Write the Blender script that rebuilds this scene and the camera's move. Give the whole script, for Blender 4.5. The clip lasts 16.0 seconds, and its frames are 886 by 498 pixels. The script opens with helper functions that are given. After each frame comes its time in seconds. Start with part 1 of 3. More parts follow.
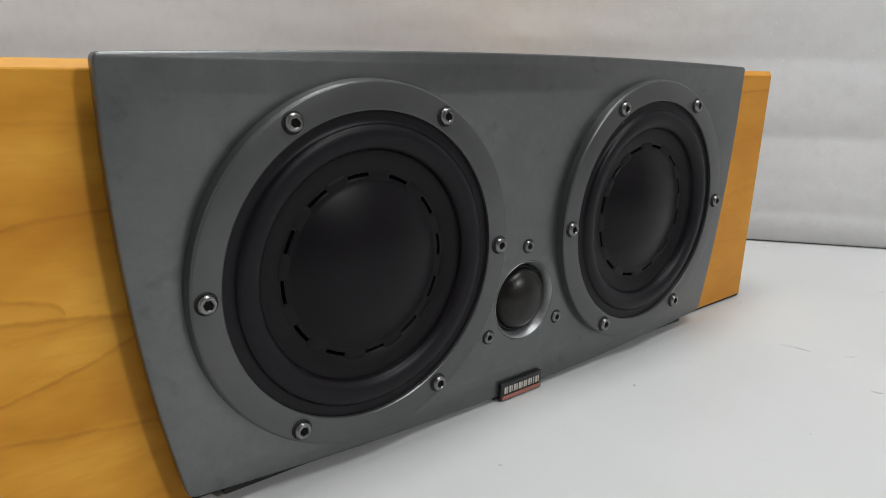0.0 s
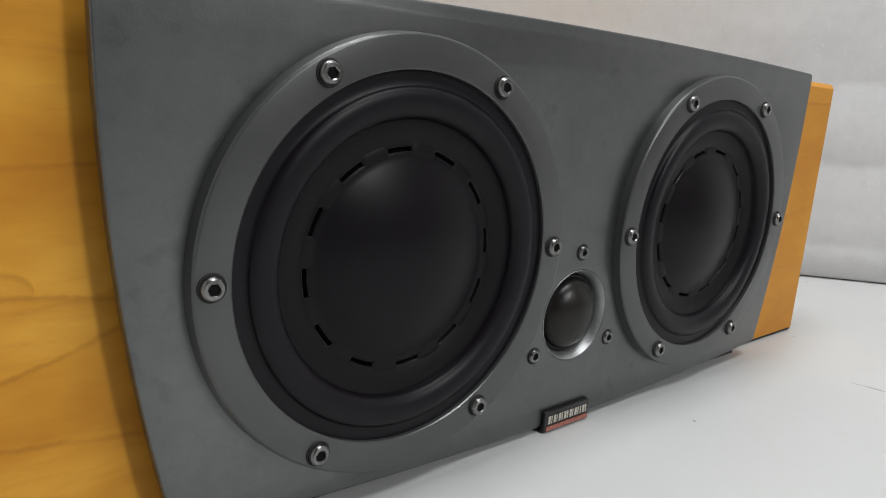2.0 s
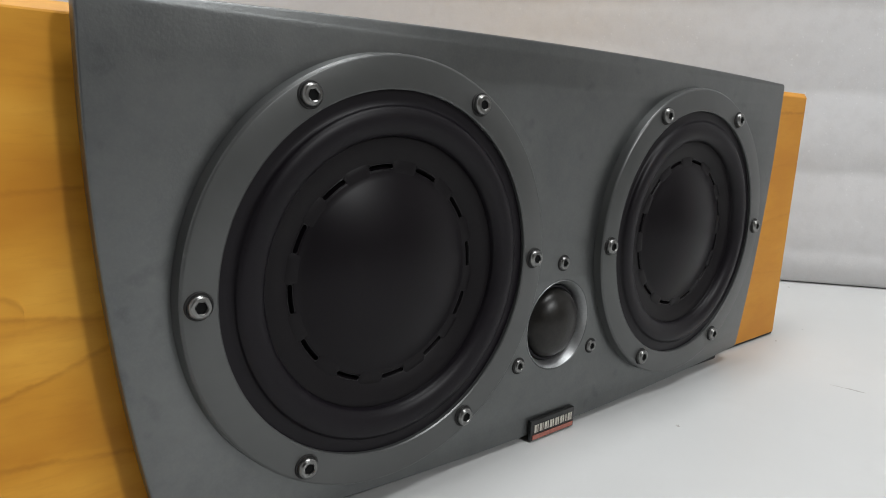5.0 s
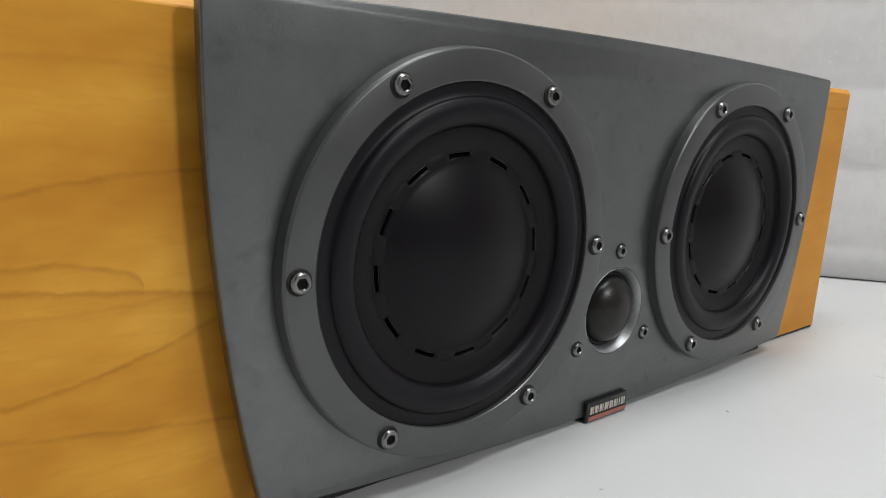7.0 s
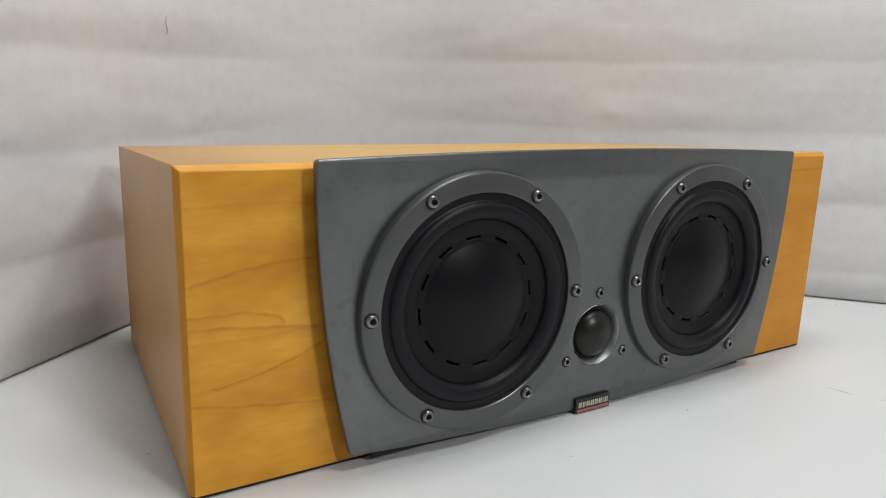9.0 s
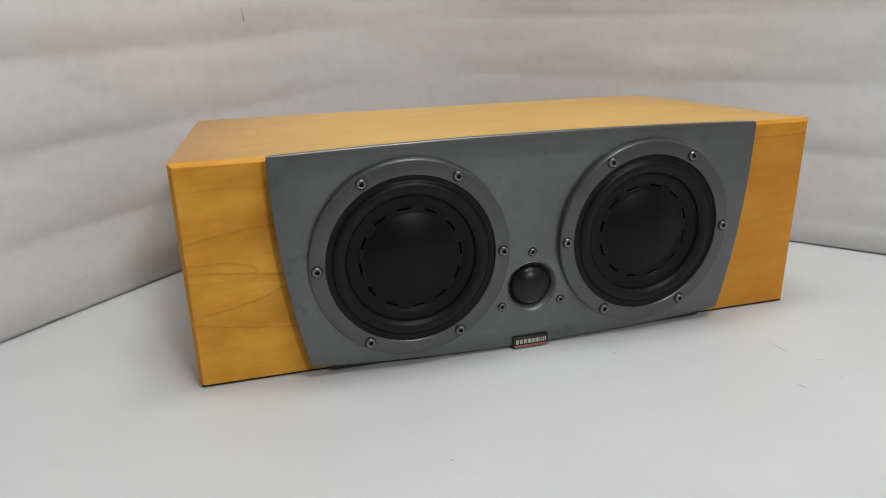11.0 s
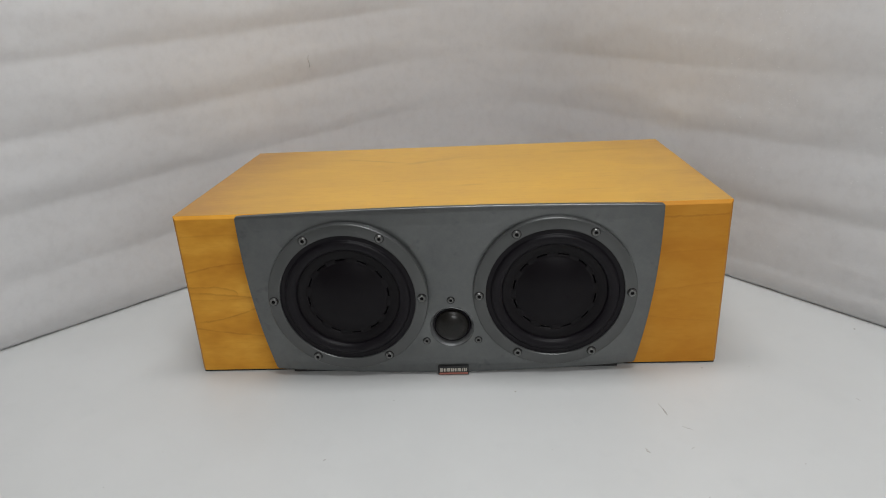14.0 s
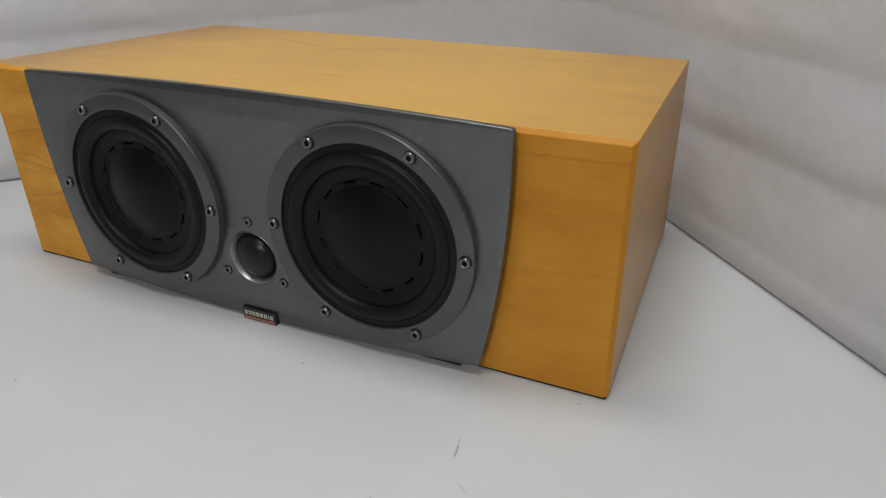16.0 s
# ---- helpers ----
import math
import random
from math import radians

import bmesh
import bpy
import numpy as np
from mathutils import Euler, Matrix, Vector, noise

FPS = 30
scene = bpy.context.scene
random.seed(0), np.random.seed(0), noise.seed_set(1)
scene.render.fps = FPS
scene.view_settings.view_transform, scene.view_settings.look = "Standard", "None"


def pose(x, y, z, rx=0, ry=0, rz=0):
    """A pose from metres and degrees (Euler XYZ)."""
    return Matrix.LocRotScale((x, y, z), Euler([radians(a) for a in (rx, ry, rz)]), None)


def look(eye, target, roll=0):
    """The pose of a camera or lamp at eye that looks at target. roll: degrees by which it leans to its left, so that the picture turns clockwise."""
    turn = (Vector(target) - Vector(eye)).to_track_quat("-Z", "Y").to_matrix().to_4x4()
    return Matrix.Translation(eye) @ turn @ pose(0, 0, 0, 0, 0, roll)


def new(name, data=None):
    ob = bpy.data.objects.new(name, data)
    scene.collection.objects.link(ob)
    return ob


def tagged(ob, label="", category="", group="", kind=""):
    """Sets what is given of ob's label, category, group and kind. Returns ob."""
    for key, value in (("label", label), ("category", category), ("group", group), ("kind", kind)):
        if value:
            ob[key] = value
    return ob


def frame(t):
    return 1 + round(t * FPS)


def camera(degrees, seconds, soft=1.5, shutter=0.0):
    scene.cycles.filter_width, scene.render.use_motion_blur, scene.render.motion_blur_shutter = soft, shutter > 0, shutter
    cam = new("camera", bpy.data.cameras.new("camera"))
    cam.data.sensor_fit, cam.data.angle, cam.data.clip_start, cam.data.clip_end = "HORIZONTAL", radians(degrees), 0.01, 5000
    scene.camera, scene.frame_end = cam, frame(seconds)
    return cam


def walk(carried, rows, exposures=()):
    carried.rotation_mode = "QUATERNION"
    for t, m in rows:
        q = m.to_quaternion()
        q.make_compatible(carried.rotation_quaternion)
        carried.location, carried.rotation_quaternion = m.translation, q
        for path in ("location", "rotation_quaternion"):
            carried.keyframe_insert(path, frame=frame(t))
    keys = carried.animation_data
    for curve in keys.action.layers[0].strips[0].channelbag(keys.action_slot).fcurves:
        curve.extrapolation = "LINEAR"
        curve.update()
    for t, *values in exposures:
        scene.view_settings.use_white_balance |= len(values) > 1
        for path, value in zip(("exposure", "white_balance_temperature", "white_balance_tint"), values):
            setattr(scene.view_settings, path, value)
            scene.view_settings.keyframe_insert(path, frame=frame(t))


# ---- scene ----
cam = camera(65.3, 16.0, soft=1.0)
PATH = [
    (0, (-0.283, -0.255, 0.197), (0.955, 1.221, -0.342), 1.7),
    (0.2, (-0.2789, -0.2347, 0.1852), (0.9724, 1.2366, -0.3125), 1.80),
    (0.5, (-0.271, -0.221, 0.172), (0.962, 1.286, -0.283), 3.7),
    (0.7, (-0.2668, -0.2131, 0.1648), (0.9698, 1.2804, -0.304), 3.65),
    (1, (-0.267, -0.21, 0.162), (0.975, 1.29, -0.295), 3.6),
    (1.2, (-0.2681, -0.2074, 0.1622), (0.9767, 1.2939, -0.2778), 3.69),
    (1.5, (-0.27, -0.206, 0.163), (0.976, 1.297, -0.271), 4.0),
    (2, (-0.269, -0.207, 0.164), (0.984, 1.291, -0.265), 3.9),
    (2.5, (-0.269, -0.21, 0.165), (0.995, 1.284, -0.247), 3.6),
    (3, (-0.268, -0.21, 0.165), (1.005, 1.277, -0.243), 3.4),
    (3.5, (-0.269, -0.213, 0.167), (1.005, 1.278, -0.225), 2.9),
    (6, (-0.275, -0.214, 0.162), (1.011, 1.267, -0.229), 2.6),
    (6.2, (-0.2793, -0.2117, 0.1605), (1.0094, 1.2708, -0.2132), 2.29),
    (6.5, (-0.286, -0.208, 0.16), (0.997, 1.278, -0.218), 2.2),
    (6.7, (-0.2944, -0.206, 0.1595), (0.9769, 1.2915, -0.2114), 2.27),
    (7, (-0.299, -0.21, 0.162), (0.945, 1.304, -0.238), 3.1),
    (7.2, (-0.2999, -0.2176, 0.1699), (0.934, 1.2935, -0.2506), 2.30),
    (7.5, (-0.308, -0.236, 0.187), (0.902, 1.3, -0.235), 1.6),
    (7.7, (-0.3169, -0.2503, 0.1959), (0.8634, 1.3074, -0.2274), 1.75),
    (8, (-0.331, -0.271, 0.21), (0.798, 1.323, -0.22), 1.5),
    (8.2, (-0.3392, -0.2853, 0.2152), (0.7481, 1.3331, -0.218), 1.80),
    (8.5, (-0.352, -0.314, 0.222), (0.699, 1.334, -0.203), 1.6),
    (8.7, (-0.3577, -0.3321, 0.2269), (0.6941, 1.3203, -0.1955), 1.93),
    (9, (-0.359, -0.355, 0.228), (0.663, 1.314, -0.187), 1.7),
    (9.2, (-0.357, -0.37, 0.23), (0.652, 1.299, -0.214), 1.8),
    (11.3, (-0.224, -0.535, 0.304), (0.248, 1.285, -0.378), -1.5),
    (11.5, (-0.224, -0.533, 0.305), (0.257, 1.279, -0.392), -1.9),
    (11.8, (-0.1889, -0.5545, 0.3254), (0.2161, 1.2677, -0.3888), -2.06),
    (12, (-0.167, -0.566, 0.34), (0.145, 1.254, -0.427), -2.4),
    (12.2, (-0.1455, -0.5785, 0.3449), (0.1353, 1.2337, -0.4441), -2.69),
    (12.5, (-0.115, -0.603, 0.357), (0.153, 1.229, -0.399), -1.8),
    (12.7, (-0.0964, -0.6196, 0.3742), (0.1129, 1.2096, -0.4079), -2.15),
    (13, (-0.066, -0.641, 0.396), (0.069, 1.166, -0.451), -2.1),
    (13.2, (-0.0557, -0.6521, 0.4044), (0.0595, 1.1678, -0.4181), -1.84),
    (13.5, (-0.037, -0.664, 0.418), (0.002, 1.184, -0.345), -2.3),
    (13.7, (-0.0085, -0.6632, 0.4245), (-0.0304, 1.1909, -0.3274), -2.63),
    (14, (0.037, -0.656, 0.431), (-0.079, 1.185, -0.341), -3.0),
    (14.2, (0.0785, -0.6395, 0.4258), (-0.1641, 1.197, -0.333), -2.58),
    (14.5, (0.14, -0.604, 0.411), (-0.183, 1.219, -0.346), -2.0),
    (14.7, (0.1761, -0.5714, 0.3926), (-0.1619, 1.2328, -0.3947), -1.67),
    (15, (0.227, -0.52, 0.372), (-0.261, 1.249, -0.422), -1.2),
    (15.2, (0.2528, -0.4904, 0.361), (-0.3086, 1.2324, -0.4752), -1.20),
    (15.5, (0.291, -0.448, 0.347), (-0.383, 1.224, -0.519), -1.1),
    (15.7, (0.3168, -0.4182, 0.3351), (-0.4319, 1.2254, -0.5151), -1.06),
    (16, (0.354, -0.38, 0.321), (-0.405, 1.234, -0.585), -0.7),
]
walk(cam, [(t, look(eye, target, roll)) for t, eye, target, roll in PATH], [(0, 0.02), (0.6, 0.08), (7.5, 0.12), (8.5, 0.16), (9.2, 0.12), (11.3, -0.11), (12.0, -0.15), (12.5, -0.24), (13.0, -0.29), (14.5, -0.30), (16, -0.37)])

# ---- world and lights ----
world = bpy.data.worlds.new("room_air")
scene.world = world
world.use_nodes = True
world.node_tree.nodes["Background"].inputs[0].default_value = (0.80, 0.86, 1.0, 1)
world.node_tree.nodes["Background"].inputs[1].default_value = 0.02


def ceiling_lamp(x, y, z, sx, sy, watts, colour):
    data = bpy.data.lights.new("ceiling_lamp_light", "AREA")
    data.shape, data.size, data.size_y, data.energy, data.color = "RECTANGLE", sx, sy, watts, colour
    ob = new("ceiling_lamp_light", data)
    ob.matrix_world = pose(x, y, z)
    return ob


LAMPS = ((0.00, 0.10, 0.60, 0.30, 11.5), (0.22, -0.62, 0.60, 0.30, 10.5), (0.50, -2.30, 0.32, 0.20, 46.0))
for lx, ly, lsx, lsy, watts in LAMPS:
    ceiling_lamp(lx, ly, 1.63, lsx, lsy, watts, (0.975, 0.99, 1.0))


# ---- materials ----
class Mat:
    """A node material with a Principled shader and small helpers."""

    def __init__(self, name, rough=0.5, metal=0.0, coat=0.0, coat_rough=0.1, spec=0.5):
        self.m = bpy.data.materials.new(name)
        self.m.use_nodes = True
        self.t = self.m.node_tree
        self.b = self.t.nodes["Principled BSDF"]
        self.b.inputs["Roughness"].default_value = rough
        self.b.inputs["Metallic"].default_value = metal
        self.b.inputs["Coat Weight"].default_value = coat
        self.b.inputs["Coat Roughness"].default_value = coat_rough
        self.b.inputs["Specular IOR Level"].default_value = spec

    def node(self, kind, **values):
        n = self.t.nodes.new(kind)
        for k, v in values.items():
            n.inputs[k.replace("_", " ")].default_value = v
        return n

    def link(self, a, b):
        self.t.links.new(a, b)

    def coords(self, scale=(1, 1, 1)):
        c = self.t.nodes.new("ShaderNodeTexCoord")
        m = self.node("ShaderNodeMapping", Scale=scale)
        self.link(c.outputs["Object"], m.inputs["Vector"])
        return m.outputs["Vector"]

    def noise(self, scale, detail=3.0, rough=0.55, stretch=(1, 1, 1), distort=0.0):
        n = self.node("ShaderNodeTexNoise", Scale=scale, Detail=detail, Roughness=rough, Distortion=distort)
        self.link(self.coords(stretch), n.inputs["Vector"])
        return n.outputs["Fac"]

    def ramp(self, fac, *stops):
        r = self.t.nodes.new("ShaderNodeValToRGB")
        els = r.color_ramp.elements
        while len(els) < len(stops):
            els.new(0.5)
        for e, (p, c) in zip(els, stops):
            e.position = p
            e.color = (*c, 1) if len(c) == 3 else c
        self.link(fac, r.inputs["Fac"])
        return r.outputs["Color"]

    def mix(self, a, b, fac, mode="MIX"):
        n = self.t.nodes.new("ShaderNodeMix")
        n.data_type, n.blend_type = "RGBA", mode
        for sock, v in ((n.inputs[6], a), (n.inputs[7], b), (n.inputs[0], fac)):
            if isinstance(v, (int, float)):
                sock.default_value = v
            elif isinstance(v, tuple):
                sock.default_value = (*v, 1)
            else:
                self.link(v, sock)
        return n.outputs[2]

    def maths(self, op, a, b=0.0):
        n = self.t.nodes.new("ShaderNodeMath")
        n.operation = op
        for sock, v in ((n.inputs[0], a), (n.inputs[1], b)):
            if isinstance(v, (int, float)):
                sock.default_value = v
            else:
                self.link(v, sock)
        return n.outputs[0]

    def colour(self, c):
        if isinstance(c, tuple):
            self.b.inputs["Base Color"].default_value = (*c, 1)
        else:
            self.link(c, self.b.inputs["Base Color"])
        return self

    def rough(self, fac, lo, hi):
        r = self.node("ShaderNodeMapRange")
        r.inputs["To Min"].default_value, r.inputs["To Max"].default_value = lo, hi
        self.link(fac, r.inputs["Value"])
        self.link(r.outputs[0], self.b.inputs["Roughness"])
        return self

    def bump(self, fac, strength, distance):
        n = self.node("ShaderNodeBump", Strength=strength, Distance=distance)
        self.link(fac, n.inputs["Height"])
        self.link(n.outputs[0], self.b.inputs["Normal"])
        return self


# growth lines of the front veneer: mid x, height there, slope, bend, tip (where the line hooks down, or 0), strength, soft shade beside it
GROWTH_LINES = (
    (-0.25, 0.1708, 0.00, -1.2, 0.0, 0.34, 0.3), (-0.25, 0.1348, 0.15, -1.6, 0.0, 0.85, 0.5), (-0.25, 0.1000, 0.00, 0.0, 0.0145, 0.70, 0.7),
    (-0.25, 0.0993, -0.10, -0.5, 0.0, 0.65, 0.8), (-0.25, 0.0712, 0.26, 2.6, 0.0, 0.85, 0.4), (-0.25, 0.0512, -0.14, 0.6, 0.0, 0.75, 0.3),
    (-0.25, 0.0935, 0.05, 1.5, 0.0, 0.25, 0.5), (0.255, 0.1767, 0.02, 0.6, 0.0, 0.85, 0.3), (0.255, 0.0968, 0.12, 0.0, 0.0, 0.22, 0.8),
    (0.255, 0.0560, -0.10, 1.2, 0.0, 0.25, 0.5), (0.255, 0.1380, 0.05, -0.8, 0.0, 0.20, 0.7))


def growth_lines(m, base, lines):
    """Single dark growth lines, thin and slightly broken, that run across the veneer as slanting or hooked curves."""
    axes = m.node("ShaderNodeSeparateXYZ")
    m.link(m.coords(), axes.inputs[0])
    x, z = axes.outputs[0], axes.outputs[2]
    ragged = m.maths("MULTIPLY", m.maths("SUBTRACT", m.noise(1.0, 4.0, 0.65, (90.0, 90.0, 90.0)), 0.5), 0.0042)
    broken = m.ramp(m.noise(1.0, 3.0, 0.6, (60.0, 60.0, 200.0)), (0.32, (0.25, 0.25, 0.25)), (0.58, (1, 1, 1)))
    # the panel on the +x side is cut from a darker, redder sheet
    base = m.mix(base, (0.40, 0.142, 0.010), m.maths("MULTIPLY", m.maths("GREATER_THAN", x, 0.0), 0.48))
    for mid, height, slope, bend, tip, strength, shade in lines:
        u = m.maths("SUBTRACT", x, mid)
        curve = m.maths("ADD", m.maths("MULTIPLY", m.maths("MULTIPLY", u, u), bend), m.maths("ADD", m.maths("MULTIPLY", u, slope), height))
        if tip:
            back = m.maths("MINIMUM", m.maths("MAXIMUM", m.maths("DIVIDE", m.maths("SUBTRACT", tip, u), 0.022), 0.0), 1.0)
            curve = m.maths("ADD", curve, m.maths("MULTIPLY", m.maths("SQRT", back), 0.0092))
        d = m.maths("ADD", m.maths("SUBTRACT", z, curve), ragged)
        near = m.maths("LESS_THAN", m.maths("ABSOLUTE", u), 0.06)
        if tip:
            near = m.maths("MULTIPLY", near, m.maths("LESS_THAN", u, tip))
        line = m.ramp(m.maths("ADD", m.maths("MULTIPLY", d, 50.0), 0.5), (0.41, (0, 0, 0)), (0.48, (1, 1, 1)), (0.505, (1, 1, 1)), (0.56, (0, 0, 0)))
        side = m.ramp(m.maths("ADD", m.maths("MULTIPLY", d, 50.0), 0.5), (0.10, (0, 0, 0)), (0.48, (1, 1, 1)), (0.54, (0, 0, 0)))
        base = m.mix(base, (0.46, 0.180, 0.016), m.maths("MULTIPLY", m.maths("MULTIPLY", side, near), shade * 0.40))
        base = m.mix(base, (0.29, 0.100, 0.010), m.maths("MULTIPLY", m.maths("MULTIPLY", m.maths("MULTIPLY", line, near), broken), strength * 0.46))
    return base


# marks in the top's veneer: x, y, length, width, slope, strength
TOP_MARKS = (
    (-0.106, 0.243, 0.060, 0.0045, -0.36, 0.75), (-0.048, 0.224, 0.020, 0.008, 0.30, 0.60), (-0.020, 0.238, 0.040, 0.010, 0.42, 0.45),
    (-0.074, 0.138, 0.010, 0.0035, 0.20, 0.50), (0.024, 0.110, 0.019, 0.0040, 0.06, 0.60), (-0.094, 0.215, 0.009, 0.0040, 0.0, 0.45),
    (0.168, 0.262, 0.042, 0.011, 0.05, 0.50), (0.212, 0.268, 0.030, 0.008, 0.0, 0.45), (0.162, 0.078, 0.030, 0.0025, 0.04, 0.40),
    (0.069, 0.117, 0.022, 0.0025, 0.05, 0.30))


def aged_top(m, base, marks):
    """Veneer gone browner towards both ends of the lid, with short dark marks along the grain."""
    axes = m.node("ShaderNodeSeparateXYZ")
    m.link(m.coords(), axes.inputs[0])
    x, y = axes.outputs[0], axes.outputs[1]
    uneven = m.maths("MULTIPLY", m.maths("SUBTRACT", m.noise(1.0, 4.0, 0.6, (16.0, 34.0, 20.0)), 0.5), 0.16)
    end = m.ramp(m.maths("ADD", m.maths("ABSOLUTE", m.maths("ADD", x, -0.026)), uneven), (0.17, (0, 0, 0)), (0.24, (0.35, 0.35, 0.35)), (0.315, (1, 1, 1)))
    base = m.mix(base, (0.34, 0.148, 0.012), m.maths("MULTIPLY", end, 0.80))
    ragged = m.maths("MULTIPLY", m.maths("SUBTRACT", m.noise(1.0, 4.0, 0.65, (70.0, 160.0, 100.0)), 0.5), 1.5)
    for mx, my, long, wide, slope, strength in marks:
        u = m.maths("SUBTRACT", x, mx)
        v = m.maths("SUBTRACT", m.maths("SUBTRACT", y, my), m.maths("MULTIPLY", u, slope))
        u, v = m.maths("DIVIDE", u, long), m.maths("DIVIDE", v, wide)
        d = m.maths("ADD", m.maths("ADD", m.maths("MULTIPLY", u, u), m.maths("MULTIPLY", v, v)), ragged)
        base = m.mix(base, (0.36, 0.175, 0.014), m.maths("MULTIPLY", m.ramp(d, (0.0, (1, 1, 1)), (0.9, (0, 0, 0))), strength * 0.65))
    return base


def wood_material(name, across, mid, fine, veins=0.6, tone=((0.52, 0.218, 0.020), (0.64, 0.298, 0.033), (0.74, 0.375, 0.052)), gloss=1.0, streaks=0.26, spec=0.5, lines=(), pore=0.38, marks=()):
    """Veneer with the grain along x (sides: along y); across names the axis that the growth lines follow each other on."""
    m = Mat(name, coat=gloss, coat_rough=0.30, spec=spec)
    pores = m.noise(1.0, 4.0, 0.7, fine)
    broad = m.noise(1.0, 3.0, 0.6, mid)
    streak = m.noise(1.0, 4.0, 0.65, tuple(v * 3.0 if v > min(mid) * 1.5 else v * 1.5 for v in mid))
    base = m.ramp(broad, (0.30, tone[0]), (0.50, tone[1]), (0.72, tone[2]))
    base = m.mix(base, (0.44, 0.165, 0.014), m.maths("MULTIPLY", m.ramp(streak, (0.47, (0, 0, 0)), (0.70, (1, 1, 1))), streaks))
    base = m.mix(base, (0.42, 0.160, 0.018), m.maths("MULTIPLY", m.ramp(pores, (0.50, (0, 0, 0)), (0.75, (1, 1, 1))), pore))
    if veins:
        # thin broken growth lines that wander along the grain, each with a soft side
        axes = m.node("ShaderNodeSeparateXYZ")
        m.link(m.coords(), axes.inputs[0])
        way = (4.2, 7.5, 7.5)
        wander = m.maths("MULTIPLY", m.noise(1.0, 2.0, 0.5, way), 2.9)
        shiver = m.maths("MULTIPLY", m.noise(1.0, 3.0, 0.6, (60.0, 140.0, 140.0)), 0.15)
        place = m.maths("ADD", m.maths("MULTIPLY", axes.outputs[across], 24.0), m.maths("ADD", wander, shiver))
        rings = m.maths("FRACT", place)
        thin = m.ramp(rings, (0.0, (0, 0, 0)), (0.50, (0, 0, 0)), (0.91, (0.20, 0.20, 0.20)), (0.945, (1, 1, 1)), (0.970, (0, 0, 0)))
        patchy = m.ramp(m.noise(1.0, 4.0, 0.65, (22.0, 40.0, 40.0)), (0.42, (0, 0, 0)), (0.58, (1, 1, 1)))
        amount = m.maths("MULTIPLY", m.maths("MULTIPLY", thin, m.maths("ADD", m.maths("MULTIPLY", patchy, 0.88), 0.06)), veins)
        base = m.mix(base, (0.32, 0.125, 0.012), amount)
    if lines:
        base = growth_lines(m, base, lines)
    if marks:
        base = aged_top(m, base, marks)
    m.colour(base)
    m.rough(broad, 0.46, 0.58)
    return m.m


def baffle_material():
    m = Mat("grey_metallic_lacquer", metal=0.90, spec=0.4)
    fine = m.noise(900.0, 2.0, 0.6)
    cloud = m.noise(14.0, 4.0, 0.6)
    spots = m.ramp(m.noise(60.0, 2.0), (0.66, (0, 0, 0)), (0.76, (1, 1, 1)))
    c = m.ramp(cloud, (0.3, (0.1435, 0.1485, 0.147)), (0.7, (0.172, 0.178, 0.176)))
    mid = m.ramp(m.noise(85.0, 5.0, 0.75), (0.36, (0, 0, 0)), (0.66, (1, 1, 1)))
    c = m.mix(c, (0.085, 0.094, 0.098), m.maths("MULTIPLY", mid, 0.26))
    c = m.mix(c, (0.034, 0.038, 0.041), m.maths("MULTIPLY", spots, 0.30))
    c = m.mix(c, (0.17, 0.18, 0.185), m.maths("MULTIPLY", m.ramp(fine, (0.5, (0, 0, 0)), (0.75, (1, 1, 1))), 0.35))
    m.colour(c).rough(cloud, 0.33, 0.41).bump(fine, 0.18, 0.0003)
    return m.m


def flange_material():
    m = Mat("satin_grey_metal", metal=0.5, spec=0.35)
    fine = m.noise(1400.0, 2.0)
    smear = m.noise(18.0, 4.0, 0.6)
    m.colour(m.ramp(smear, (0.3, (0.084, 0.087, 0.086)), (0.7, (0.104, 0.107, 0.106))))
    m.rough(smear, 0.26, 0.36).bump(fine, 0.16, 0.0002)
    return m.m


def simple_material(name, c, rough, metal=0.0, spec=0.5, grain=400.0, vary=0.25, bump=0.1, coat=0.0):
    m = Mat(name, rough, metal, coat=coat, spec=spec)
    n = m.noise(grain, 3.0)
    broad = m.noise(grain / 14.0, 3.0)
    dark, lite = tuple(v * (1 - vary) for v in c), tuple(min(1, v * (1 + vary)) for v in c)
    m.colour(m.ramp(m.mix(n, broad, 0.5), (0.35, dark), (0.65, lite)))
    m.rough(broad, rough * 0.88, min(1, rough * 1.12)).bump(n, bump, 0.0002)
    return m.m


